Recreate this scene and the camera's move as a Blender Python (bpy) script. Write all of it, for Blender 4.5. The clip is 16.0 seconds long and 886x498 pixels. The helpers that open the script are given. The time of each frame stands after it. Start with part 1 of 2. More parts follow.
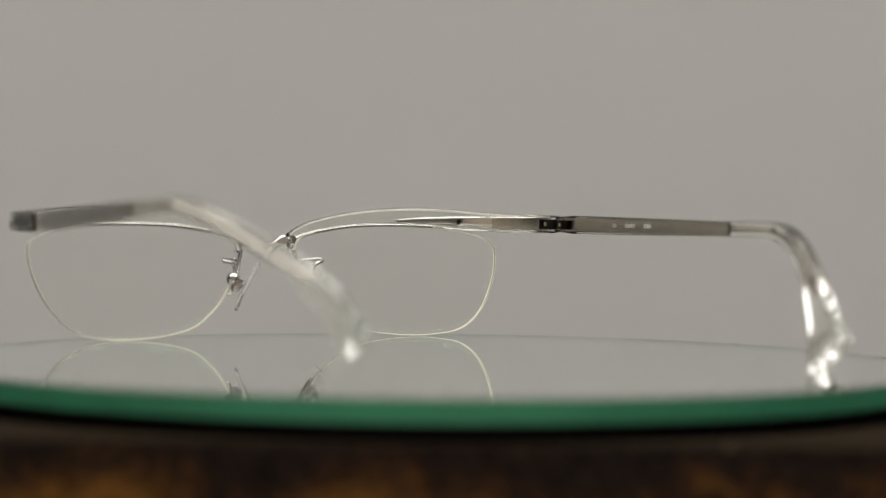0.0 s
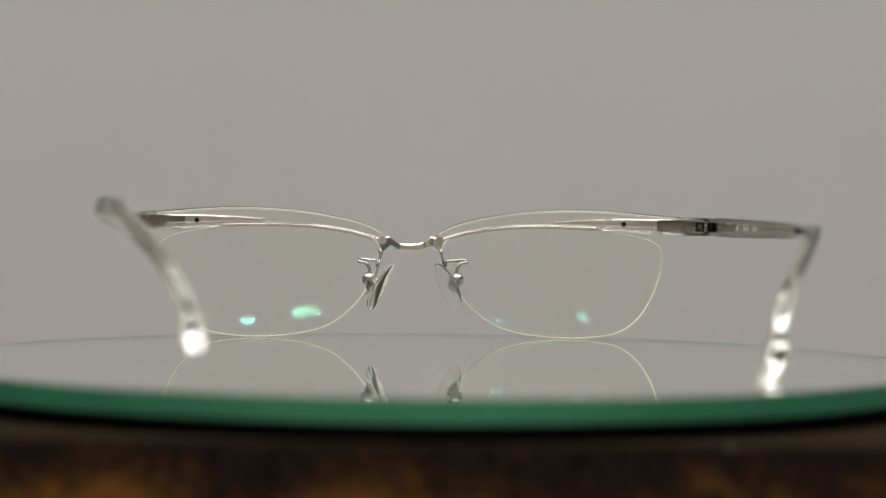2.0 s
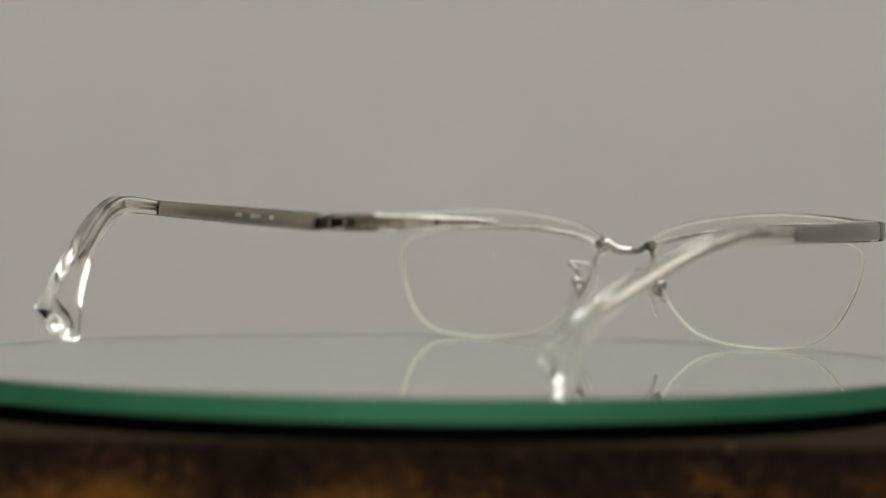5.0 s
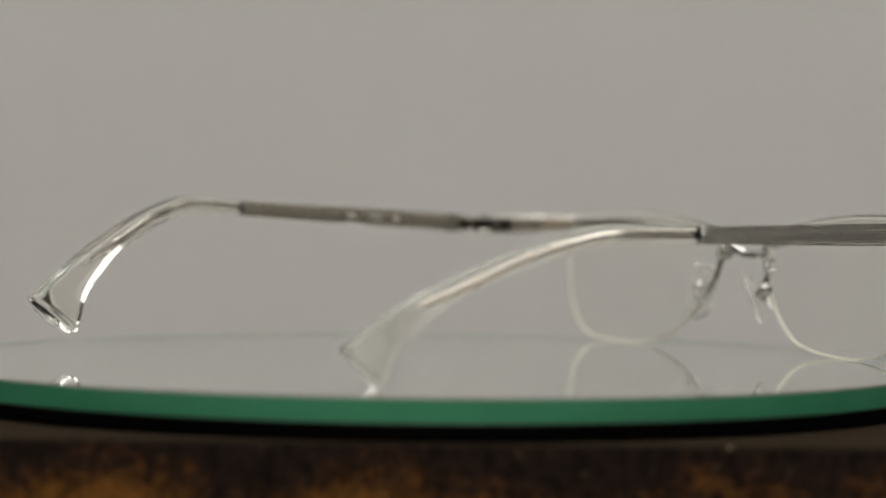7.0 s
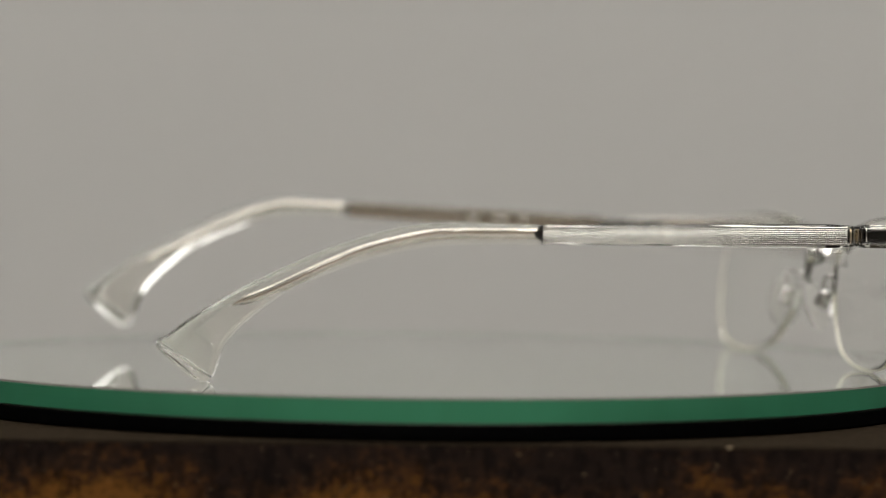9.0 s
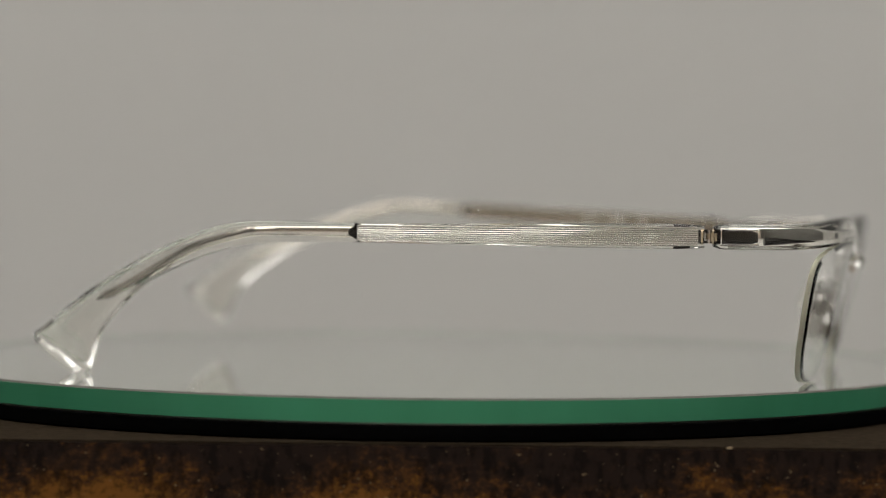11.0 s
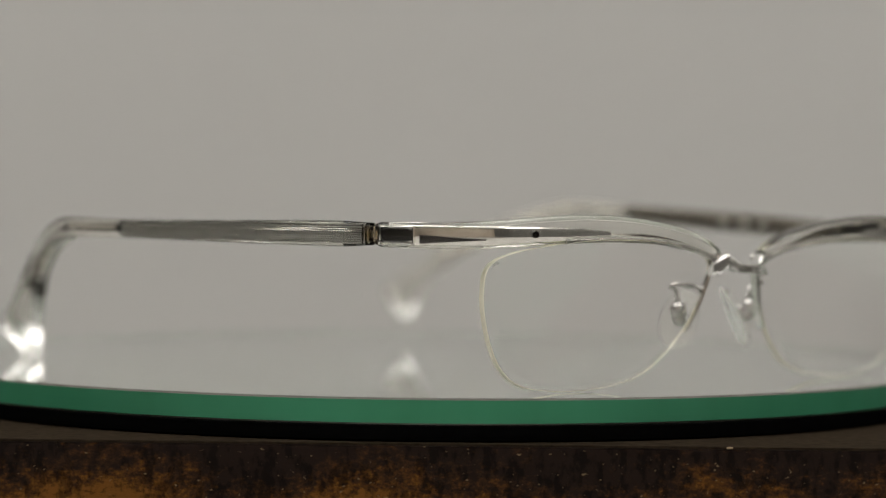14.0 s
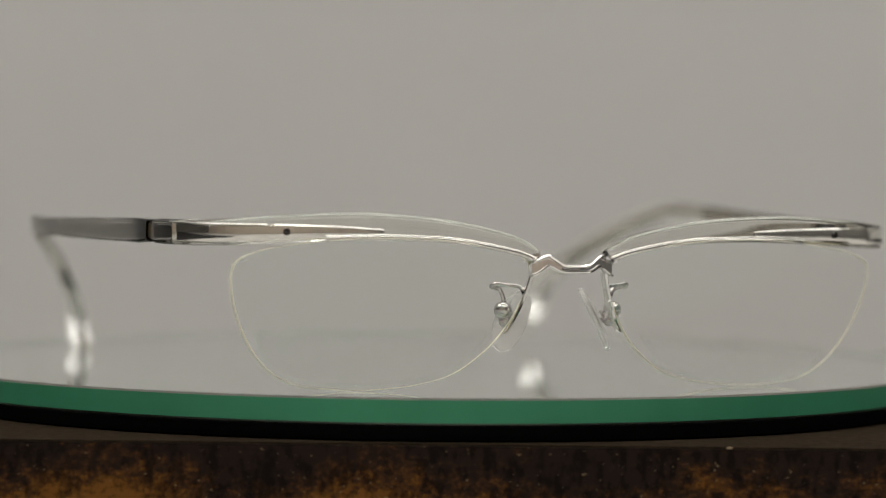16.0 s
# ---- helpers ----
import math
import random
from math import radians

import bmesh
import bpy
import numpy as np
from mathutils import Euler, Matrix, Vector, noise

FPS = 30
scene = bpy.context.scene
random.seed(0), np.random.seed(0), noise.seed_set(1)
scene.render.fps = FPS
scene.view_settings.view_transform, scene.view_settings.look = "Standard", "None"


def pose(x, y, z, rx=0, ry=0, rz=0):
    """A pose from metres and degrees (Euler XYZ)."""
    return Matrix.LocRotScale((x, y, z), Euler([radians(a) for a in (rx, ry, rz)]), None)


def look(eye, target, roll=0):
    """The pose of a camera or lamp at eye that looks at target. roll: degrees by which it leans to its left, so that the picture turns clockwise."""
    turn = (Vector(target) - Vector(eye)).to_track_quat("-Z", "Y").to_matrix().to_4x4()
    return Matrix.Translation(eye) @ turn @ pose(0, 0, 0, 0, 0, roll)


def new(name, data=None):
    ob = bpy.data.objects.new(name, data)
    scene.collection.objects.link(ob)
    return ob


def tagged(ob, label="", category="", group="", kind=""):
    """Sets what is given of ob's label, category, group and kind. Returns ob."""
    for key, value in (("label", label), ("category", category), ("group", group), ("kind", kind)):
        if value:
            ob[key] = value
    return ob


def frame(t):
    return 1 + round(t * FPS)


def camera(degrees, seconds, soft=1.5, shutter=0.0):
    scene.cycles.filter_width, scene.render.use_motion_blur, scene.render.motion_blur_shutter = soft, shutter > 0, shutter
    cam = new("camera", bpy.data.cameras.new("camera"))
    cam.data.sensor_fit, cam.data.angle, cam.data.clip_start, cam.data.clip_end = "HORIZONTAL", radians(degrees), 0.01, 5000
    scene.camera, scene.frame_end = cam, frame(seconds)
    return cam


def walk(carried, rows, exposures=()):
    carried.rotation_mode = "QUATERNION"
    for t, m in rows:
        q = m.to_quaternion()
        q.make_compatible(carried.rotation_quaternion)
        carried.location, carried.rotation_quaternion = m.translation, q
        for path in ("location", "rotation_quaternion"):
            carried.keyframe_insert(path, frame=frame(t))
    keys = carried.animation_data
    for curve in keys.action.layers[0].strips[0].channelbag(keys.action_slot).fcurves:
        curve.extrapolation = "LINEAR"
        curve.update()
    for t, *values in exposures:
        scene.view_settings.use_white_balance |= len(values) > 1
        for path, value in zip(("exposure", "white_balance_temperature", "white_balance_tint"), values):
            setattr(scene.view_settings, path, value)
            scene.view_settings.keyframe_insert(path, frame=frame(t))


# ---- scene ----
# Everything on the table is laid out in millimetres round the turntable's axis, and built in metres.
MM = 0.001
EYE = Vector((0.00353, -0.5487, 0.0344))
cam = camera(19.22, 16.0, soft=1.15)
VIEW = look(EYE, EYE + Vector((0, math.cos(0.0203), -math.sin(0.0203))), 0.65)
walk(cam, [(0.0, VIEW), (16.0, VIEW)], exposures=[(0.0, 0.0), (16.0, 0.0)])
cam.data.dof.use_dof = True
cam.data.dof.aperture_fstop = 9.8

# ---- light ----
world = bpy.data.worlds.new("room_air")
world.use_nodes = True
world.node_tree.nodes["Background"].inputs[0].default_value = (0.6, 0.58, 0.55, 1)
world.node_tree.nodes["Background"].inputs[1].default_value = 0.05
scene.world = world
FILL_GLOW, SPOT_GLOW = 2.6, 76.0


# ---- materials ----
def material(name):
    mat = bpy.data.materials.new(name)
    mat.use_nodes = True
    nodes, links = mat.node_tree.nodes, mat.node_tree.links
    return mat, nodes, links, nodes["Principled BSDF"]


def noise_node(nodes, links, scale, detail=4.0, rough=0.55, stretch=(1, 1, 1)):
    co = nodes.new("ShaderNodeTexCoord")
    mp = nodes.new("ShaderNodeMapping")
    mp.inputs["Scale"].default_value = stretch
    n = nodes.new("ShaderNodeTexNoise")
    n.inputs["Scale"].default_value, n.inputs["Detail"].default_value, n.inputs["Roughness"].default_value = scale, detail, rough
    links.new(co.outputs["Object"], mp.inputs[0])
    links.new(mp.outputs[0], n.inputs["Vector"])
    return n


def ramp_node(nodes, links, source, stops):
    r = nodes.new("ShaderNodeValToRGB")
    while len(r.color_ramp.elements) < len(stops):
        r.color_ramp.elements.new(0.5)
    for e, (at, colour) in zip(r.color_ramp.elements, stops):
        e.position, e.color = at, (*colour, 1)
    links.new(source, r.inputs[0])
    return r


def bump_node(nodes, links, source, bsdf, strength, distance):
    b = nodes.new("ShaderNodeBump")
    b.inputs["Strength"].default_value, b.inputs["Distance"].default_value = strength, distance
    links.new(source, b.inputs["Height"])
    links.new(b.outputs[0], bsdf.inputs["Normal"])


def plain(name, colour, rough, metal=0.0, spread=0.08, scale=300.0, bump=0.0):
    """A surface of one colour with a little mottling and relief."""
    mat, nodes, links, b = material(name)
    n = noise_node(nodes, links, scale)
    r = ramp_node(nodes, links, n.outputs["Fac"], [(0.3, tuple(c * (1 - spread) for c in colour)), (0.7, tuple(min(1, c * (1 + spread)) for c in colour))])
    links.new(r.outputs[0], b.inputs["Base Color"])
    b.inputs["Roughness"].default_value, b.inputs["Metallic"].default_value = rough, metal
    if bump:
        bump_node(nodes, links, n.outputs["Fac"], b, 0.4, bump)
    return mat


def clear(name, colour, rough, ior, specular=0.5):
    mat, nodes, links, b = material(name)
    b.inputs["Base Color"].default_value = (*colour, 1)
    b.inputs["Roughness"].default_value, b.inputs["IOR"].default_value = rough, ior
    b.inputs["Transmission Weight"].default_value, b.inputs["Specular IOR Level"].default_value = 1.0, specular
    return mat


BACKDROP = plain("grey_backdrop_paper", (0.44, 0.435, 0.42), 0.9, spread=0.015, scale=3.0)
CEILING_PAINT = plain("ceiling_paint", (0.75, 0.745, 0.73), 0.9, spread=0.03, scale=4.0)
WARM_WALL = plain("warm_beige_wall_paint", (0.55, 0.475, 0.41), 0.85, spread=0.06, scale=4.0)
ROOM_WALL = plain("room_wall_paint", (0.13, 0.127, 0.12), 0.85, spread=0.04, scale=4.0)
TABLE_CLOTH = plain("pale_table_cloth", (0.42, 0.41, 0.395), 0.9, spread=0.2, scale=600.0)
CHROME = plain("polished_silver_metal", (0.80, 0.79, 0.77), 0.03, 1.0, 0.06, 900.0)
INNER_METAL = plain("brushed_inner_metal", (0.50, 0.46, 0.41), 0.14, 1.0, 0.06, 500.0)
WIRE_METAL = plain("polished_core_metal", (0.70, 0.665, 0.62), 0.0, 1.0, 0.04, 600.0)
PAD_METAL = plain("dark_polished_metal", (0.60, 0.585, 0.57), 0.06, 1.0, 0.08, 1500.0)
STEEL = plain("satin_silver_metal", (0.62, 0.60, 0.57), 0.22, 1.0, 0.1, 1500.0)
RIBBED = plain("ribbed_silver_metal", (0.72, 0.71, 0.69), 0.0, 1.0, 0.03, 400.0)
GUNMETAL = plain("dark_hinge_metal", (0.03, 0.028, 0.026), 0.3, 1.0, 0.2, 1500.0)
GOLD = plain("brass_hinge_metal", (0.52, 0.455, 0.34), 0.25, 1.0, 0.1, 1500.0)
PRINT = plain("white_print", (0.75, 0.75, 0.73), 0.6, spread=0.03)
PLATTER_GREY = plain("grey_platter", (0.27, 0.262, 0.25), 0.7, spread=0.04, scale=60.0)
BLACK = plain("black_rubber", (0.002, 0.002, 0.002), 0.75, spread=0.3, scale=500.0)
ACRYLIC = clear("clear_acrylic", (0.99, 0.98, 0.935), 0.0, 1.47)
BLACK.node_tree.nodes["Principled BSDF"].inputs["IOR"].default_value = 1.02
LENS = clear("coated_demo_lens", (0.985, 0.99, 0.98), 0.0, 1.22, 1.0)
LENS_EDGE = clear("ground_lens_edge", (0.96, 0.94, 0.74), 0.3, 1.3)
LENS_EDGE.node_tree.nodes["Principled BSDF"].inputs["Transmission Weight"].default_value = 0.52
LENS.node_tree.nodes["Principled BSDF"].inputs["Specular Tint"].default_value = (0.22, 1.0, 0.75, 1)
PAD = clear("clear_silicone", (0.97, 0.965, 0.945), 0.05, 1.14)
PAD.node_tree.nodes["Principled BSDF"].inputs["Transmission Weight"].default_value = 0.94
PLATE = clear("clear_plate_glass", (0.93, 0.975, 0.95), 0.0, 1.5)


def plate_edge_material():
    """The polished rim of the plate, green through the depth of the glass."""
    mat, nodes, links, b = material("green_glass_rim")
    n = noise_node(nodes, links, 60.0, stretch=(1, 1, 0.2))
    r = ramp_node(nodes, links, n.outputs["Fac"], [(0.3, (0.036, 0.172, 0.092)), (0.7, (0.042, 0.200, 0.110))])
    links.new(r.outputs[0], b.inputs["Base Color"])
    b.inputs["Roughness"].default_value, b.inputs["IOR"].default_value = 0.25, 1.2
    return mat


def wood_material():
    """Dark stained wood whose finish is rubbed through to an orange brown, with pale flecks; darker towards the top."""
    mat, nodes, links, b = material("worn_dark_wood")
    big = noise_node(nodes, links, 70.0, 5.0, 0.6, (0.6, 1, 1.0))
    fine = noise_node(nodes, links, 900.0, 6.0, 0.75, (0.7, 1, 1))
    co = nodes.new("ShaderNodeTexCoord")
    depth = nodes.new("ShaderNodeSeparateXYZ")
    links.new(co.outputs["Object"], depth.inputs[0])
    # tone by height: darkest near the top edge, more orange further down
    height_tone = nodes.new("ShaderNodeMapRange")
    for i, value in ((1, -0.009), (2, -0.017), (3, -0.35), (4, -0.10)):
        height_tone.inputs[i].default_value = value
    links.new(depth.outputs["Z"], height_tone.inputs[0])
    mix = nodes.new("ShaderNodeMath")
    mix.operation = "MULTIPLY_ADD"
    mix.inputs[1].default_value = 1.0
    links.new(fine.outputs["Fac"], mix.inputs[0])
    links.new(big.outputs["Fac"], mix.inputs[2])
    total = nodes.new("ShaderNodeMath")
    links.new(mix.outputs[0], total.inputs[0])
    links.new(height_tone.outputs[0], total.inputs[1])
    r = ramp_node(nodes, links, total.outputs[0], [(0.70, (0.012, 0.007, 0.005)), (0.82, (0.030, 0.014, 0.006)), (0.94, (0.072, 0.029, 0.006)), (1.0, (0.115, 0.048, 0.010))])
    fleck = noise_node(nodes, links, 1150.0, 2.0, 0.5, (0.7, 1, 1))
    spot = ramp_node(nodes, links, fleck.outputs["Fac"], [(0.68, (0, 0, 0)), (0.75, (0.8, 0.8, 0.8))])
    both = nodes.new("ShaderNodeMix")
    both.data_type = "RGBA"
    both.inputs[7].default_value = (0.16, 0.115, 0.065, 1)
    links.new(spot.outputs[0], both.inputs[0])
    # short dark strokes where the stain is left
    stroke = noise_node(nodes, links, 560.0, 3.0, 0.6, (1.0, 1, 0.55))
    gap = ramp_node(nodes, links, stroke.outputs["Fac"], [(0.40, (0.28, 0.28, 0.28)), (0.52, (1, 1, 1))])
    cracked = nodes.new("ShaderNodeMix")
    cracked.data_type, cracked.blend_type = "RGBA", "MULTIPLY"
    cracked.inputs[0].default_value = 0.85
    links.new(r.outputs[0], cracked.inputs[6])
    links.new(gap.outputs[0], cracked.inputs[7])
    links.new(cracked.outputs[2], both.inputs[6])
    links.new(both.outputs[2], b.inputs["Base Color"])
    b.inputs["Roughness"].default_value, b.inputs["IOR"].default_value = 0.6, 1.12
    bump_node(nodes, links, fine.outputs["Fac"], b, 0.5, 0.0006)
    return mat


RIM_GREEN, WOOD = plate_edge_material(), wood_material()
WORN_TOP = plain("worn_brown_wood", (0.020, 0.0145, 0.0095), 0.95, spread=0.35, scale=700.0, bump=0.0002)
WORN_TOP.node_tree.nodes["Principled BSDF"].inputs["IOR"].default_value = 1.05
BARE_WOOD = plain("bare_wood", (0.20, 0.15, 0.085), 0.7, spread=0.3, scale=900.0)


def glow(name, colour, strength):
    mat, nodes, links, b = material(name)
    b.inputs["Emission Color"].default_value, b.inputs["Emission Strength"].default_value = (*colour, 1), strength
    return mat


FILL_LIGHT = glow("lit_fill", (1.0, 0.985, 0.95), FILL_GLOW)
SPOT_LIGHT = glow("lit_spot", (1.0, 0.95, 0.88), SPOT_GLOW)


# ---- mesh helpers ----
def part(name, bm, mats, parent=None, label="", smooth=True):
    """Links a bmesh as one mesh object, under a thing or a part where one is given."""
    bmesh.ops.recalc_face_normals(bm, faces=bm.faces)
    me = bpy.data.meshes.new(name)
    if smooth:
        for f in bm.faces:
            f.smooth = True
    bm.to_mesh(me)
    bm.free()
    for m in mats if isinstance(mats, (list, tuple)) else [mats]:
        me.materials.append(m)
    if smooth:
        me.set_sharp_from_angle(angle=radians(38))
    ob = new(name, me)
    ob.parent = parent
    return tagged(ob, label)


def box(bm, lo, hi, bevel=0.0):
    c = [(a + b) / 2 for a, b in zip(lo, hi)]
    size = [b - a for a, b in zip(lo, hi)]
    made = bmesh.ops.create_cube(bm, size=1.0, matrix=Matrix.Translation(c) @ Matrix.Diagonal((*size, 1)))
    if bevel:
        edges = list({e for v in made["verts"] for e in v.link_edges})
        bmesh.ops.bevel(bm, geom=edges, offset=bevel, segments=2, affect="EDGES", profile=0.5)


def loft(bm, rings, closed=True):
    """Skins rings of equal length, and caps both ends."""
    rows = [[bm.verts.new(Vector(p) * MM) for p in ring] for ring in rings]
    for a, b in zip(rows, rows[1:]):
        n = len(a)
        for i in range(n):
            bm.faces.new((a[i], a[(i + 1) % n], b[(i + 1) % n], b[i]))
    if closed:
        bm.faces.new(rows[0][::-1])
        bm.faces.new(rows[-1])
    return rows


def oval(c, u, v, a, b, n=16, power=3.2):
    """A rounded rectangle (superellipse) round c, half as wide as a along u and b along v."""
    ring = []
    for i in range(n):
        w = 2 * math.pi * (i + 0.5) / n
        x, y = math.cos(w), math.sin(w)
        ring.append(Vector(c) + Vector(u) * a * math.copysign(abs(x) ** (2 / power), x) + Vector(v) * b * math.copysign(abs(y) ** (2 / power), y))
    return ring


def spline(points, steps):
    """A smooth line through the points (Catmull-Rom), as vectors."""
    p = [Vector(q) for q in points]
    p = [2 * p[0] - p[1], *p, 2 * p[-1] - p[-2]]
    out = []
    for k in range(1, len(p) - 2):
        for i in range(steps):
            s = i / steps
            out.append(0.5 * (2 * p[k] + (p[k + 1] - p[k - 1]) * s + (2 * p[k - 1] - 5 * p[k] + 4 * p[k + 1] - p[k + 2]) * s * s + (3 * p[k] - p[k - 1] - 3 * p[k + 1] + p[k + 2]) * s ** 3))
    return [*out, p[-2]]


def wire(bm, points, radius, steps=6, n=8, flat=1.0):
    """A round wire along a smooth line."""
    line = spline(points, steps)
    rings = []
    side = None
    for i, c in enumerate(line):
        way = (line[min(i + 1, len(line) - 1)] - line[max(i - 1, 0)]).normalized()
        side = (Vector((0, 0, 1)) if side is None else side)
        side = (side - way * side.dot(way))
        side = side.normalized() if side.length > 1e-4 else way.orthogonal().normalized()
        other = way.cross(side)
        rings.append(oval(c, side, other, radius, radius * flat, n, 2.0))
    loft(bm, rings)


def turned(bm, profile, n=192):
    """A body of revolution round the z axis from (radius, z, material) rows, top to bottom; closed at both ends."""
    rows = [[bm.verts.new((r * MM * math.cos(2 * math.pi * i / n), r * MM * math.sin(2 * math.pi * i / n), z * MM)) for i in range(n)] for r, z, _ in profile]
    for (a, b, (_, _, m)) in zip(rows, rows[1:], profile[1:]):
        for i in range(n):
            bm.faces.new((a[i], b[i], b[(i + 1) % n], a[(i + 1) % n])).material_index = m
    bm.faces.new(rows[0]).material_index = profile[0][2]
    bm.faces.new(rows[-1][::-1]).material_index = profile[0][2]


# ---- the room ----
TABLE_Z = -0.075


def slab(name, lo, hi, mat, label):
    bm = bmesh.new()
    box(bm, lo, hi)
    return tagged(part(name, bm, mat, None, label, smooth=False), label, kind="structure")


def room():
    slab("backdrop", (-4.3, 0.80, TABLE_Z), (1.9, 0.83, 1.75), BACKDROP, "plain warm grey paper backdrop behind the table")
    slab("wall_west", (-4.34, -3.2, TABLE_Z), (-4.3, 0.83, 1.75), ROOM_WALL, "plain dark grey painted side wall")
    slab("wall_east", (1.9, -3.2, TABLE_Z), (1.94, 0.83, 1.75), ROOM_WALL, "plain dark grey painted side wall")
    slab("wall_south", (-4.34, -3.24, TABLE_Z), (1.94, -3.2, 1.75), WARM_WALL, "plain warm beige painted wall behind the viewer")
    slab("ceiling", (-4.34, -3.24, 1.75), (1.94, 0.83, 1.79), CEILING_PAINT, "plain white painted ceiling")
    slab("floor", (-4.34, -3.24, TABLE_Z - 0.03), (1.94, 0.83, TABLE_Z), TABLE_CLOTH, "pale cloth-covered table top under the plinth")


# Broad fill light added out of view to brighten the acrylic and the backdrop.
def fill_panel(x, y, w, d):
    top = new("ceiling_fill")
    top.location = (x, y, 1.75)
    bm = bmesh.new()
    box(bm, (-w / 2 - 0.02, -d / 2 - 0.02, -0.03), (w / 2 + 0.02, d / 2 + 0.02, 0.0), 0.004)
    part("housing", bm, STEEL, top)
    bm = bmesh.new()
    box(bm, (-w / 2, -d / 2, -0.036), (w / 2, d / 2, -0.029))
    part("diffuser", bm, FILL_LIGHT, top, "glowing white diffuser", smooth=False)
    return tagged(top, "unseen flat fill light added under the ceiling, with a metal frame", "ceiling light", "ceiling panels")


def spot_light(x, y):
    top = new("downlight")
    top.location = (x, y, 1.75)
    bm = bmesh.new()
    turned(bm, [(75, 0, 0), (75, -14, 0), (66, -16, 0)], 32)
    part("housing", bm, STEEL, top)
    bm = bmesh.new()
    turned(bm, [(58, -16.5, 0), (58, -19, 0), (48, -21, 0)], 32)
    part("bulb", bm, SPOT_LIGHT, top, "glowing bulb")
    return tagged(top, "small lit round ceiling downlight", "downlight", "downlights")


# ---- the turntable ----
def plinth():
    bm = bmesh.new()
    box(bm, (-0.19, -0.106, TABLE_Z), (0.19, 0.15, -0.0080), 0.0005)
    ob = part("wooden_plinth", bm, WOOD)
    bm = bmesh.new()
    box(bm, (-0.1898, -0.1058, -0.0080), (0.1898, 0.1498, -0.0076))
    bmesh.ops.subdivide_edges(bm, edges=[e for e in bm.edges if abs(e.verts[0].co.x - e.verts[1].co.x) > 0.1], cuts=240)
    for v in bm.verts:
        if v.co.y < 0:
            v.co.y += 0.00022 * noise.noise(v.co * 420)
            v.co.z += 0.00007 * noise.noise(v.co * 900)
    part("top_face", bm, WORN_TOP, ob, "brown top with a rubbed front edge")
    bm = bmesh.new()
    bmesh.ops.create_icosphere(bm, subdivisions=2, radius=1.0, matrix=pose(0.0525, -0.1061, -0.0078, 0, 0, 4) @ Matrix.Diagonal((0.0006, 0.00016, 0.00022, 1)))
    for v in bm.verts:
        v.co += noise.noise_vector(v.co * 1500) * 0.00012
    part("chip", bm, BARE_WOOD, ob, "small pale chip in the front edge")
    return tagged(ob, "dark stained wooden plinth with worn orange-brown patches", "plinth")


def platter():
    top = new("turntable_platter")
    bm = bmesh.new()
    turned(bm, [(102.6, -4.75, 0), (104.1, -4.9, 0), (104.3, -5.6, 0), (104.2, -7.2, 0), (103.6, -7.6, 0)])
    part("platter_rim", bm, BLACK, top, "matt black rubber rim")
    bm = bmesh.new()
    turned(bm, [(101.0, -4.64, 0), (101.0, -4.74, 0)], 128)
    part("platter_face", bm, PLATTER_GREY, top, "pale grey platter face")
    return tagged(top, "black turntable platter under the glass plate", "turntable")


def glass_plate():
    top = new("glass_plate")
    bm = bmesh.new()
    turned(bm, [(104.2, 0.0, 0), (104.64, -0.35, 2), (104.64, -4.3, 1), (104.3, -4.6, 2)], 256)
    ob = part("plate", bm, [PLATE, RIM_GREEN, BEVEL_DARK], top, "clear glass with a green polished rim and bevels painted dark")
    ob.visible_shadow = False
    return tagged(top, "round clear glass plate with a green edge", "glass plate")


# Opaque matt grey paints in the dark line that the clear bevel would reflect.
BEVEL_DARK = plain("painted_dark_bevel", (0.11, 0.105, 0.095), 0.6, spread=0.15)
BEVEL_DARK.node_tree.nodes["Principled BSDF"].inputs["IOR"].default_value = 1.05

# ---- the eyeglasses ----
# In their own space x = 0 is the middle of the bridge, y runs back along the temples, z is up from the plate.
PLACE = Vector((-8.67, -88.15, 0.0))
# lens outline of the x < 0 side: across and up
LENS_LINE = [(-7.3, 20.4), (-9.2, 14.8), (-11.8, 10.4), (-14.8, 6.9), (-19.9, 3.1), (-26.0, 1.2), (-32.0, 0.4), (-37.0, 0.15), (-42.0, 0.3), (-49.0, 1.4), (-53.9, 4.4), (-57.4, 9.0),
             (-60.0, 15.0), (-60.9, 20.2), (-60.0, 23.0), (-56.8, 24.6), (-52.2, 25.6), (-42.3, 26.9), (-32.3, 27.1), (-22.2, 26.6), (-11.9, 24.9), (-8.3, 23.2)]
# line of the front seen from above, from the bridge round the corner to the hinge: across, back, top, bottom
BROW_LINE = [(-6.6, 0.2, 25.2, 22.6), (-12.0, 0.4, 27.8, 24.4), (-22.0, 1.0, 30.0, 26.1), (-32.0, 1.9, 31.1, 26.6), (-42.0, 3.1, 31.4, 26.5), (-52.0, 5.0, 30.9, 26.0), (-59.0, 8.0, 30.3, 25.6),
             (-64.2, 12.6, 30.0, 25.4), (-67.2, 18.0, 29.9, 25.4), (-68.6, 25.6, 29.9, 25.5)]
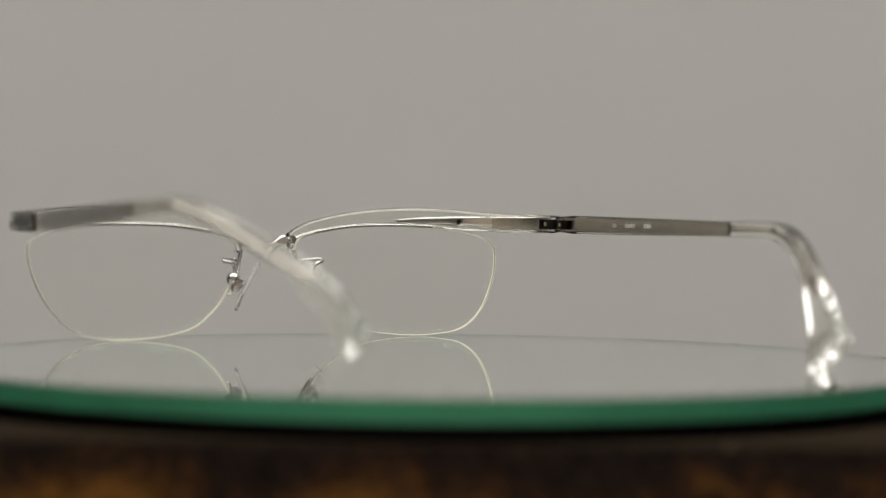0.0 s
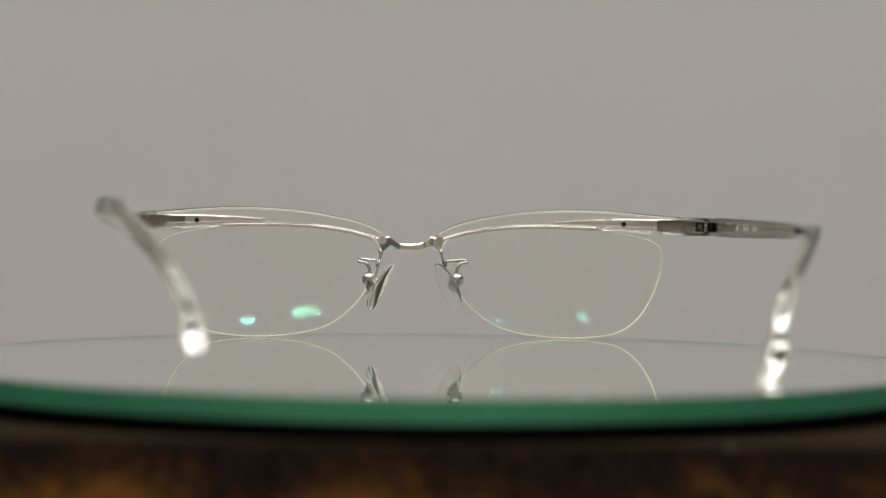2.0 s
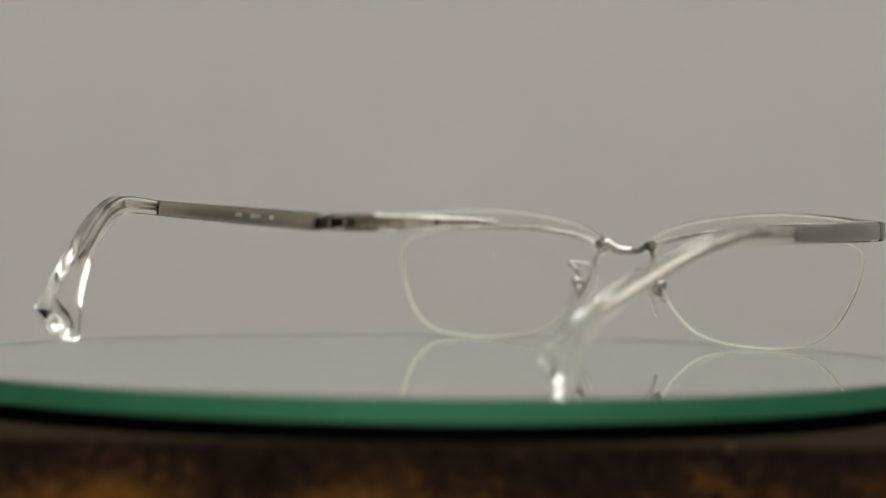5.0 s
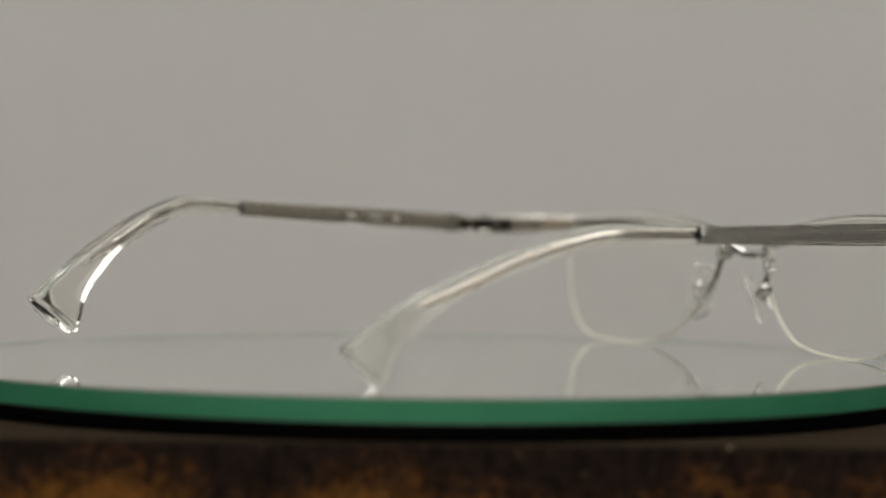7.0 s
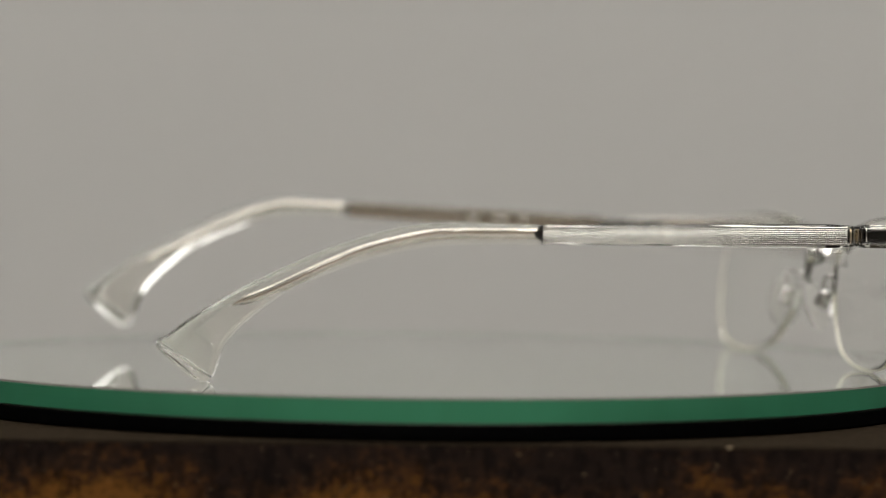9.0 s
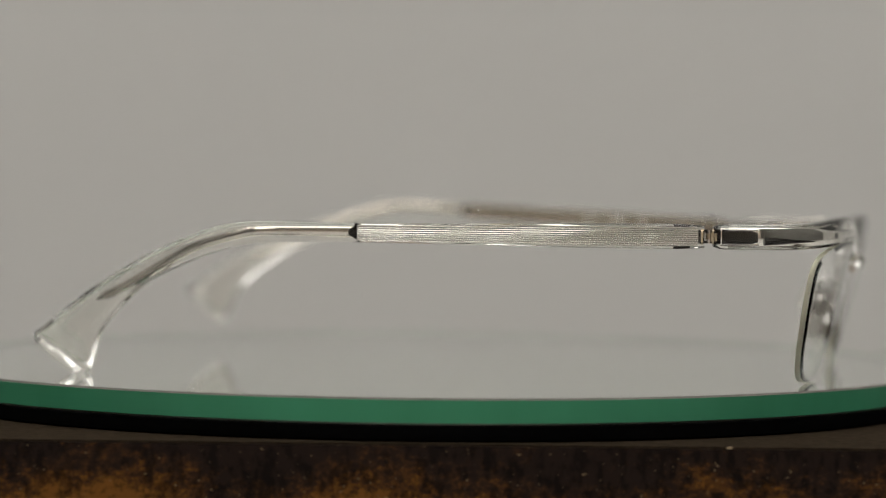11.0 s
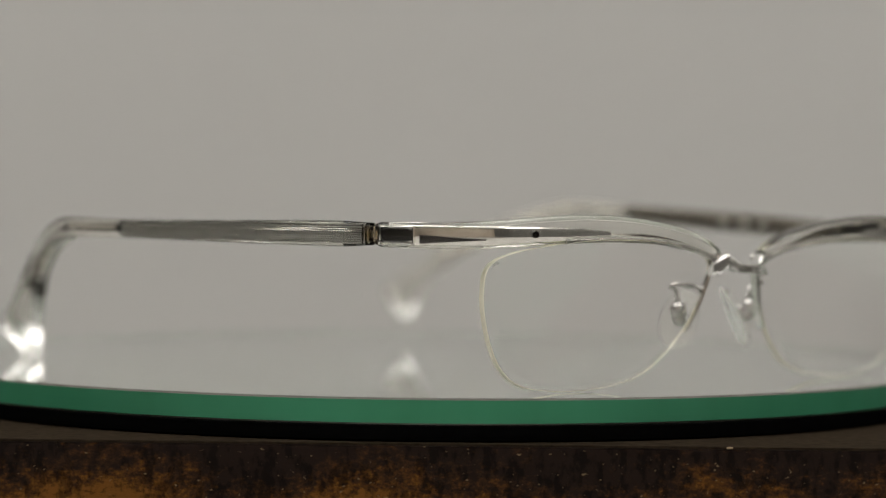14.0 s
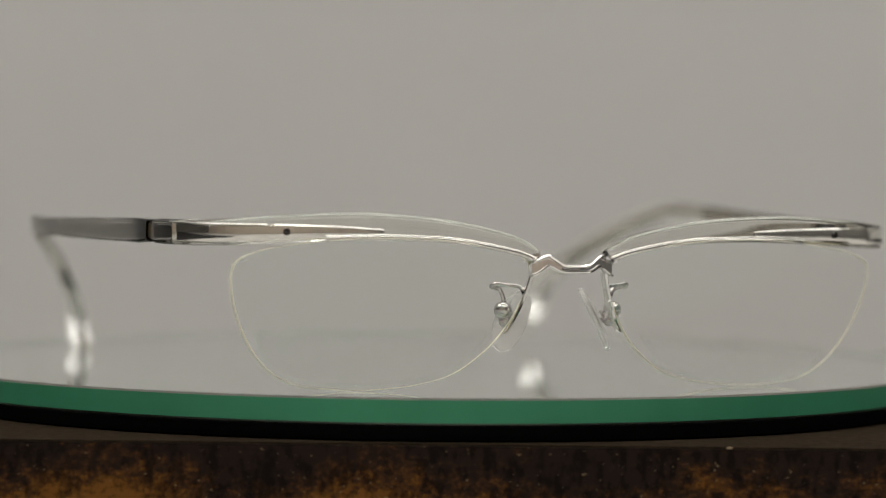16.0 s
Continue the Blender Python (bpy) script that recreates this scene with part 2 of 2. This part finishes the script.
# the temple's side view: back and up of its upper edge, back and up of its lower edge
TEMPLE_LINE = [(27.15, 30.0, 27.15, 25.4), (51.0, 29.8, 51.0, 25.5), (75.0, 29.5, 75.0, 25.8), (88.0, 29.4, 88.0, 25.9), (105.0, 29.6, 104.4, 25.7), (112.9, 29.0, 111.2, 24.9), (120.4, 26.9, 118.0, 23.2), (127.7, 24.0, 125.2, 20.4),
               (135.0, 20.3, 132.2, 17.0), (141.4, 16.7, 137.1, 13.0), (145.8, 13.9, 140.2, 10.0), (149.9, 11.0, 142.4, 7.0), (152.8, 8.7, 143.6, 3.6), (154.3, 7.9, 144.3, 1.2), (154.7, 7.2, 145.0, 0.2), (154.4, 6.3, 146.0, -0.15), (153.6, 5.5, 147.0, 0.0)]
CORE_LINE = [(89.0, 27.8), (105.1, 27.7), (110.0, 27.3), (114.8, 26.2), (120.3, 24.6), (127.6, 21.1), (135.0, 17.2), (141.5, 14.4)]
TEMPLE_ACROSS = [(20, -68.6), (28, -69.1), (45, -70.5), (60, -71.5), (75, -72.2), (88.6, -72.3), (100, -71.0), (110, -69.0), (120, -65.0), (130, -59.9), (138, -55.3), (146, -51.0), (156, -46.8)]


def across(y):
    near = [y + d for d in (-5, -2.5, 0, 2.5, 5)]
    return float(np.interp(near, [a for a, _ in TEMPLE_ACROSS], [b for _, b in TEMPLE_ACROSS]).mean())


def lens_back(x, z):
    """How far back the lens lies: swept round the face, leaning back towards its foot, and curved."""
    return 0.5 + 0.13 * (abs(x) - 8) + 0.26 * (22 - z) - 0.0036 * (700 - (abs(x) - 35) ** 2 - (z - 13) ** 2)


def put(bm, side, front=True):
    """Moves a part built for the x < 0 side to its side and to its place on the turntable. The front is bent: its x > 0 half stands further forward."""
    for v in bm.verts:
        fore = 0.0
        if front and side == 1:
            x, y = abs(v.co.x) / MM, v.co.y / MM
            fore = float(np.interp(x, [6, 22, 36, 52, 60, 66, 68.6], [0, -2.2, -4.7, -6.8, -8.5, -9.5, -9.5])) * float(np.interp(y, [15, 25], [1, 0.12]))
        v.co = Vector((v.co.x * -side, v.co.y + fore * MM, v.co.z)) + PLACE * MM


def lens(parent, side):
    line = spline([*[(x, 0, z) for x, z in LENS_LINE], (LENS_LINE[0][0], 0, LENS_LINE[0][1])], 5)[:-1]
    middle = Vector((-35, 0, 14))
    bm = bmesh.new()
    sheets = []
    for off in (0.0, 1.0):
        rings = []
        for k in (1.0, 0.985, 0.9, 0.7, 0.45, 0.2):
            ring = []
            for p in line:
                reach = (p - middle).length
                q = middle + (p - middle) * (k if k != 0.985 else 1 - 0.17 / reach)
                edge = 0.12 if k == 1.0 else 0.0
                back = lens_back(q.x, q.z) + off + (edge if off == 0 else -edge)
                ring.append(bm.verts.new(Vector((q.x, back, q.z)) * MM))
            rings.append(ring)
        hub = bm.verts.new(Vector((middle.x, lens_back(middle.x, middle.z) + off, middle.z)) * MM)
        n = len(line)
        for k, (a, b) in enumerate(zip(rings, rings[1:])):
            for i in range(n):
                bm.faces.new((a[i], a[(i + 1) % n], b[(i + 1) % n], b[i])).material_index = int(k == 0)
        for i in range(n):
            bm.faces.new((rings[-1][i], rings[-1][(i + 1) % n], hub))
        sheets.append(rings[0])
    for i in range(len(line)):
        bm.faces.new((sheets[0][i], sheets[0][(i + 1) % len(line)], sheets[1][(i + 1) % len(line)], sheets[1][i])).material_index = 1
    put(bm, side)
    ob = part("lens", bm, [LENS, LENS_EDGE], parent, "clear lens with a pale ground edge")
    ob.visible_shadow = False
    return ob


def brow_frames(steps=6):
    """Smooth stations of the brow: middle, outward normal, half height."""
    rows = spline([(x, y, t) for x, y, t, _ in BROW_LINE], steps)
    lows = spline([(x, y, b) for x, y, _, b in BROW_LINE], steps)
    out = []
    for i, (p, q) in enumerate(zip(rows, lows)):
        a, b = rows[max(i - 1, 0)], rows[min(i + 1, len(rows) - 1)]
        way = Vector((b.x - a.x, b.y - a.y, 0)).normalized()
        out.append((Vector((p.x, p.y, (p.z + q.z) / 2)), Vector((-way.y, way.x, 0)), (p.z - q.z) / 2))
    return out


def brow(parent, side):
    bm = bmesh.new()
    frames = brow_frames()
    rings = []
    for i, (c, n, half) in enumerate(frames):
        k = i / (len(frames) - 1)
        deep = 1.35 + 0.35 * k
        end = 0.82 if i in (0, len(frames) - 1) else 1.0
        rings.append(oval(c, Vector((0, 0, 1)), n, half * end, deep * end, 28, 5.0))
    loft(bm, rings)
    put(bm, side)
    ob = part("brow_bar", bm, ACRYLIC, parent, "clear acrylic brow bar")

    # the tapering metal blade set in the acrylic
    bm = bmesh.new()
    rings = []
    for c, n, half in frames[:-2]:
        x = abs(c.x)
        if x < 34.4:
            continue
        tall = float(np.interp(x, [34.4, 35.5, 42, 52, 60, 66], [0.3, 0.6, 1.0, 1.35, 1.6, 1.6]))
        mid = float(np.interp(x, [34.4, 42, 52, 60, 68], [28.0, 28.05, 27.95, 27.7, 27.65]))
        rings.append(oval((c.x, c.y, mid), Vector((0, 0, 1)), n, tall, 0.42, 24, 3.4))
    loft(bm, rings)
    put(bm, side)
    part("blade", bm, CHROME, ob, "tapering silver metal blade inside")

    # the rail that runs along the lens groove to the bridge
    bm = bmesh.new()
    rings = [oval(c + Vector((0, 0, -half + 0.55)) + n * 0.1, Vector((0, 0, 1)), n, 0.6, 0.7, 14, 2.2) for c, n, half in frames if abs(c.x) < 47]
    loft(bm, rings)
    put(bm, side)
    part("rail", bm, CHROME, ob, "thin polished silver rail")

    bm = bmesh.new()
    c, n, _ = min(frames, key=lambda f: abs(f[0].x + 52.0))
    for r, d0, d1 in ((0.62, -0.75, 0.95), (0.3, 0.9, 1.15)):
        loft(bm, [oval(c + n * d0 + Vector((0, 0, -0.5)), Vector((0, 0, 1)), n.cross(Vector((0, 0, 1))), r, r, 12, 2), oval(c + n * d1 + Vector((0, 0, -0.5)), Vector((0, 0, 1)), n.cross(Vector((0, 0, 1))), r, r, 12, 2)])
    put(bm, side)
    part("rivet", bm, GUNMETAL, ob, "dark rivet")

    # the hinge box at the outer end of the blade: a dark block in a bright frame, and a dark wedge before it
    up = Vector((0, 0, 1))
    tail = [f for f in frames if 17.6 < f[0].y < 24.4]
    bm = bmesh.new()
    loft(bm, [oval(Vector((c.x, c.y, 27.65)) + n * 0.75, up, n, 1.15 if 0 < i < len(tail) - 1 else 0.8, 0.4, 16, 6) for i, (c, n, _) in enumerate(tail)])
    put(bm, side)
    box_ob = part("hinge_box", bm, GUNMETAL, ob, "dark metal hinge box")
    bm = bmesh.new()
    for z in (26.25, 29.05):
        loft(bm, [oval(Vector((c.x, c.y, z)) + n * 0.6, up, n, 0.11, 0.6, 10, 4) for c, n, _ in tail])
    for c, n, _ in (tail[0], tail[-1]):
        loft(bm, [oval(Vector((c.x, c.y + d, 27.65)) + n * 0.6, up, n, 1.5, 0.6, 12, 5) for d in (-0.1, 0.1)])
    put(bm, side)
    part("box_frame", bm, CHROME, box_ob, "thin bright frame round the hinge box")
    bm = bmesh.new()
    lead = [f for f in frames if 8.5 < f[0].y < 17.4]
    loft(bm, [oval(Vector((c.x, c.y, 27.0)) + n * 0.62, up, n, float(np.interp(c.y, [8.5, 17.4], [0.08, 0.8])), 0.3, 10, 4) for c, n, _ in lead])
    put(bm, side)
    part("wedge", bm, GUNMETAL, ob, "dark pointed metal wedge")

    # the flat plate on the inner face, behind box and wedge
    bm = bmesh.new()
    lead = [f for f in frames if 8.0 < f[0].y < 22.5]
    loft(bm, [oval(Vector((c.x, c.y, 27.7)) - n * 0.85, up, n, 1.5 if i else 1.2, 0.22, 16, 7) for i, (c, n, _) in enumerate(lead)])
    put(bm, side)
    part("inner_plate", bm, INNER_METAL, ob, "flat satin metal plate on the inner face")

    bm = bmesh.new()
    c, n, half = frames[-1]
    loft(bm, [oval(c + Vector((0, d, 0)), Vector((0, 0, 1)), Vector((1, 0, 0)), half * 0.62, 0.8, 16, 4) for d in (-0.25, 0.12)])
    put(bm, side)
    part("end_plate", bm, GOLD, ob, "thin brass end plate")
    return ob


def knuckles(parent, side):
    """The hinge between front and temple: a brass and dark barrel, two leaves and their screws."""
    for z0, z1, mat in ((26.5, 27.05, STEEL), (27.15, 28.25, GOLD), (28.35, 28.9, STEEL)):
        bm = bmesh.new()
        loft(bm, [oval((-68.4, 26.3, z), Vector((1, 0, 0)), Vector((0, 1, 0)), 0.6, 0.6, 14, 2) for z in (z0, z1)])
        put(bm, side)
        ob = part("hinge_knuckle", bm, mat, parent, "brass hinge knuckle" if mat == GOLD else "silver hinge knuckle")
        if mat == GOLD and side == -1:
            # the lens stays focused on this hinge while it goes round
            ob.location = (Vector((-68.4, 26.3, 27.7)) + PLACE) * MM
            ob.data.transform(Matrix.Translation(-ob.location))
            cam.data.dof.focus_object = ob
    for y0, y1, z0, z1 in ((19.5, 25.8, 26.5, 28.9), (27.2, 30.5, 26.6, 28.8)):
        bm = bmesh.new()
        box(bm, Vector((-67.4, y0, z0)) * MM, Vector((-66.6, y1, z1)) * MM, 0.15 * MM)
        put(bm, side)
        leaf = part("hinge_leaf", bm, GUNMETAL, parent, "dark metal hinge leaf")
        bm = bmesh.new()
        middle = (y0 + y1) / 2
        loft(bm, [oval((x, middle, (z0 + z1) / 2), Vector((0, 1, 0)), Vector((0, 0, 1)), 0.55, 0.55, 12, 2) for x in (-66.7, -66.3)])
        put(bm, side)
        part("hinge_screw", bm, GOLD, leaf, "small brass screw head")
    for y0, y1, z0, z1, mat in ((24.9, 26.1, 26.9, 28.3, GOLD), (26.5, 28.0, 26.5, 27.0, GUNMETAL), (26.5, 28.0, 28.4, 28.9, GUNMETAL)):
        bm = bmesh.new()
        box(bm, Vector((-68.9, y0, z0)) * MM, Vector((-67.9, y1, z1)) * MM)
        put(bm, side)
        part("hinge_tongue", bm, mat, parent, "", smooth=False)


def temple_rings(rows, scale_h=1.0, thick=1.6, n=28, power=6.0, steps=5):
    tops = spline([(0, a, b) for a, b, _, _ in rows], steps)
    lows = spline([(0, c, d) for _, _, c, d in rows], steps)
    rings = []
    for i, (p, q) in enumerate(zip(tops, lows)):
        c, up = (p + q) / 2, (p - q)
        half, up = up.length / 2, up.normalized()
        c.x = across(c.y)
        slope = across(c.y + 1) - across(c.y - 1)
        out = Vector((-2.0, slope, 0)).normalized()
        k = i / (len(tops) - 1)
        deep = thick * float(np.interp(k, [0.0, 0.72, 0.84, 0.86, 1.0], [1.0, 1.0, 1.15, 1.4, 1.5]))
        end = 0.86 if i == 0 else (0.80, 0.88, 0.93, 0.96, 0.985)[len(tops) - 1 - i] if i > len(tops) - 6 else 1.0
        rings.append(oval(c, up, out, half * scale_h * end, deep * end, n, float(np.interp(k, [0.6, 0.85, 1.0], [power, 3.6, 3.0]))))
    return rings


def temple(parent, side, swing=0.0, lift=0.0, hook=0.0, flare=0.0):
    """A temple with its metal core. swing: degrees it stands further out; lift: degrees its tip stands higher; hook, flare: degrees its end bends further down and out."""
    pivot = Vector((-68.6, 26.6, 27.7))

    def settle(bm):
        bend = Vector((0, 104.0, 27.7)) * MM
        for v in bm.verts:
            k = min(max((v.co.y / MM - 88.0) / 34.0, 0.0), 1.0)
            k = k * k * (3 - 2 * k)
            v.co = Matrix.Translation(bend) @ pose(0, 0, 0, -hook * k, 0, flare * k) @ Matrix.Translation(-bend) @ v.co
        turn = Matrix.Translation(pivot * MM) @ pose(0, 0, 0, lift, 0, swing) @ Matrix.Translation(-pivot * MM)
        bmesh.ops.transform(bm, matrix=turn, verts=bm.verts)
        put(bm, side, False)

    bm = bmesh.new()
    loft(bm, temple_rings(TEMPLE_LINE))
    settle(bm)
    ob = part("temple", bm, ACRYLIC, parent, "clear acrylic temple with a flared tip")

    # ribbed plate: nine ridges on the outer face, smooth inside
    bm = bmesh.new()
    ridges, tall, rings = 9, 1.62, []
    for y in (28.2, 28.5, 45.0, 60.0, 75.0, 85.0, 88.0, 88.5, 88.8):
        k = float(np.interp(y, [88.0, 88.5, 88.8], [1, 0.92, 0.75]))
        x, mid = across(y), float(np.interp(y, [28, 89], [27.7, 27.75]))
        ring = []
        for i in range(ridges * 6 + 1):
            z = -tall + 2 * tall * i / (ridges * 6)
            ring.append(Vector((x - 0.55 - 0.11 * abs(math.sin(math.pi * i / 6)), y, mid + z * k)))
        ring += [Vector((x + 0.55, y, mid + tall * k)), Vector((x + 0.55, y, mid - tall * k))]
        rings.append(ring)
    loft(bm, rings)
    for f in bm.faces:
        c = f.calc_center_median() / MM
        f.material_index = int(c.x > across(c.y) + 0.5)
    settle(bm)
    part("core_plate", bm, [RIBBED, INNER_METAL], ob, "ribbed silver metal core plate")

    bm = bmesh.new()
    line = spline([(across(y), y, z) for y, z in CORE_LINE], 6)
    rings = []
    for i, c in enumerate(line):
        way = (line[min(i + 1, len(line) - 1)] - line[max(i - 1, 0)]).normalized()
        out = way.cross(Vector((0, 0, 1))).normalized()
        k = i / (len(line) - 1)
        rings.append(oval(c, out.cross(way), out, 0.85 if k < 0.95 else 0.85 * (1 - (k - 0.95) * 17), 0.42, 14, 2.4))
    loft(bm, rings)
    settle(bm)
    part("core_wire", bm, WIRE_METAL, ob, "thin polished metal core")

    bm = bmesh.new()
    for y0, y1 in ((58.0, 60.6), (51.2, 54.8), (46.4, 48.0)):
        n = 5 if y1 - y0 > 3 else 4
        for i in range(n):
            a, b = y0 + (y1 - y0) * i / n, y0 + (y1 - y0) * (i + 0.7) / n
            box(bm, Vector((across(b) + 0.54, a, 27.3)) * MM, Vector((across(a) + 0.64, b, 28.2)) * MM)
    settle(bm)
    part("printed_bars", bm, PRINT, ob, "small white printed marks", smooth=False)

    bm = bmesh.new()
    c = Vector((across(27.8), 27.8, 27.7))
    loft(bm, [oval(c + Vector((0, d, 0)), Vector((0, 0, 1)), Vector((1, 0, 0)), 1.35, 0.8, 16, 4) for d in (-0.5, -0.1)])
    settle(bm)
    part("end_plate", bm, GOLD, ob, "thin brass end plate")

    # two small dark stops above and below the front end of the core plate
    for z in (26.05, 29.35):
        bm = bmesh.new()
        box(bm, Vector((across(31.0) - 0.5, 29.6, z - 0.22)) * MM, Vector((across(31.0) + 0.3, 32.6, z + 0.22)) * MM, 0.1 * MM)
        settle(bm)
        part("stop", bm, GUNMETAL, ob, "small dark metal stop")

    # the core flares where it meets the plate
    bm = bmesh.new()
    loft(bm, [oval((across(y), y, 27.75), Vector((0, 0, 1)), Vector((1, 0, 0)), h, 0.5, 12, 3) for y, h in ((90.4, 0.5), (89.9, 0.75), (89.3, 1.15), (88.85, 1.3))])
    settle(bm)
    part("core_flare", bm, GUNMETAL, ob, "dark flared end of the core")
    return ob


def bridge(parent):
    bm = bmesh.new()
    half = [(0.0, -1.5, 22.6, 20.9), (2.0, -1.45, 22.7, 20.9), (3.2, -1.25, 23.2, 21.1), (4.7, -0.75, 24.3, 21.9), (5.6, -0.45, 24.4, 21.6), (7.0, 0.05, 23.8, 20.6), (7.9, 0.5, 23.4, 20.3)]
    rows = [(-x, y, t, b) for x, y, t, b in half[::-1]] + half[1:]
    rows = [(p.x, p.y, p.z, q.z) for p, q in zip(spline([(x, y, t) for x, y, t, _ in rows], 3), spline([(x, y, b) for x, y, _, b in rows], 3))]
    rings = []
    for x, y, t, b in rows:
        # a round upper rail, a set-back facet and a narrow lower lip
        face = ((y - 0.55, b), (y - 1.0, b + 0.12), (y - 1.05, b + 0.34), (y - 0.85, b + 0.5), (y - 0.35, b + 0.62), (y - 0.3, t - 0.95), (y - 0.8, t - 0.82),
                (y - 1.15, t - 0.6), (y - 1.2, t - 0.36), (y - 0.95, t - 0.1), (y - 0.5, t), (y + 0.7, t), (y + 1.05, t - 0.35), (y + 1.05, b + 0.4), (y + 0.7, b))
        rings.append([Vector((x, p, q)) for p, q in face])
    loft(bm, rings)
    put(bm, 1)
    return part("bridge", bm, CHROME, parent, "faceted polished silver bridge")


def nose_side(parent, side):
    bm = bmesh.new()
    line = [(-7.5, 20.9), (-8.2, 18.2), (-9.2, 14.9), (-10.4, 12.2), (-11.5, 10.3)]
    rings = []
    for x, z in [(p.x, p.z) for p in spline([(x, 0, z) for x, z in line], 5)]:
        y = lens_back(x, z) + 0.7
        rings.append(oval((x + 0.35, y, z), Vector((0.9, 0, 0.4)).normalized(), Vector((0, 1, 0)), 0.46, 0.9, 12, 4))
    loft(bm, rings)
    put(bm, side)
    arm = part("pad_arm", bm, CHROME, parent, "curved silver strip along the lens edge")

    bm = bmesh.new()
    for r, y0, y1 in ((1.0, 0.9, 1.9), (0.55, 1.85, 2.4)):
        loft(bm, [oval((-7.0, y, 23.5), Vector((1, 0, 0)), Vector((0, 0, 1)), r, r, 14, 2) for y in (y0, y1)])
    put(bm, side)
    part("rivet", bm, CHROME, arm, "round silver rivet")

    bm = bmesh.new()
    wire(bm, [(-8.3, 2.6, 17.4), (-8.7, 3.6, 18.5), (-10.6, 4.3, 18.7), (-12.7, 5.0, 18.9), (-13.0, 6.0, 18.4), (-11.4, 6.4, 18.0), (-10.6, 6.3, 16.5), (-10.3, 6.2, 14.6)], 0.42, 6, 10)
    put(bm, side)
    part("pad_wire", bm, PAD_METAL, arm, "bent silver wire")

    bm = bmesh.new()
    box(bm, Vector((-0.9, -1.1, -1.9)) * MM, Vector((0.9, 1.1, -0.2)) * MM, 0.35 * MM)
    bmesh.ops.create_uvsphere(bm, u_segments=16, v_segments=10, radius=1.6 * MM, matrix=Matrix.Translation(Vector((-0.5, 0, 0.7)) * MM))
    bmesh.ops.create_uvsphere(bm, u_segments=14, v_segments=8, radius=1.15 * MM, matrix=Matrix.Translation(Vector((-0.7, -0.3, -1.3)) * MM))
    bmesh.ops.create_cone(bm, cap_ends=True, segments=12, radius1=1.5 * MM, radius2=1.5 * MM, depth=0.5 * MM, matrix=pose(0, 0, -0.3 * MM, 0, 14, 0))
    bmesh.ops.transform(bm, matrix=pose(-10.2 * MM, 6.4 * MM, 13.8 * MM, 8, -22, 28), verts=bm.verts)
    put(bm, side)
    part("pad_box", bm, PAD_METAL, arm, "small silver pad mount")

    bm = bmesh.new()
    rings = []
    for k, w in ((-1.0, 0.25), (-0.8, 0.72), (0.0, 1.0), (0.8, 0.72), (1.0, 0.25)):
        ring = []
        for i in range(24):
            a = 2 * math.pi * i / 24
            up = math.sin(a) * 6.3
            wide = math.cos(a) * (3.8 - 0.07 * up)
            ring.append(Vector((0.45 * k + 0.012 * up * up, wide * (0.8 + 0.2 * w), up * (0.88 + 0.12 * w))))
        rings.append(ring)
    loft(bm, rings)
    bmesh.ops.transform(bm, matrix=pose(-8.4 * MM, 7.3 * MM, 12.6 * MM, 8, 24, 28), verts=bm.verts)
    put(bm, side)
    part("nose_pad", bm, PAD, parent, "clear silicone nose pad")


def eyeglasses():
    top = new("eyeglasses")
    for side in (-1, 1):
        lens(top, side)
        brow(top, side)
        knuckles(top, side)
        nose_side(top, side)
    temple(top, -1)
    temple(top, 1, SWING_B, LIFT_B, HOOK_B, FLARE_B)
    bridge(top)
    return tagged(top, "half-rim eyeglasses of clear acrylic and silver metal on a glass plate", "eyeglasses")


SWING_B, LIFT_B, HOOK_B, FLARE_B = 3.8, 3.1, 2.2, 4.0

room()
for x in (-0.92, 0.92):
    fill_panel(x, -0.46, 1.75, 1.72)
for x, y in ((0.06, -2.72), (0.77, -2.47), (-2.25, -2.36), (-3.80, -2.72), *[(x, y) for x in (-1.65, -0.55, 0.55, 1.65) for y in (-1.48, 0.52)]):
    spot_light(x, y)
plinth()
PLATTER, GLASS, SPECS = platter(), glass_plate(), eyeglasses()


def motions():
    """The turntable carries platter, plate and eyeglasses round at one steady speed."""
    for thing in (PLATTER, GLASS, SPECS):
        walk(thing, [(k * 0.5, pose(0, 0, 0, 0, 0, 212.17 - 11.8233 * k * 0.5)) for k in range(33)])


motions()
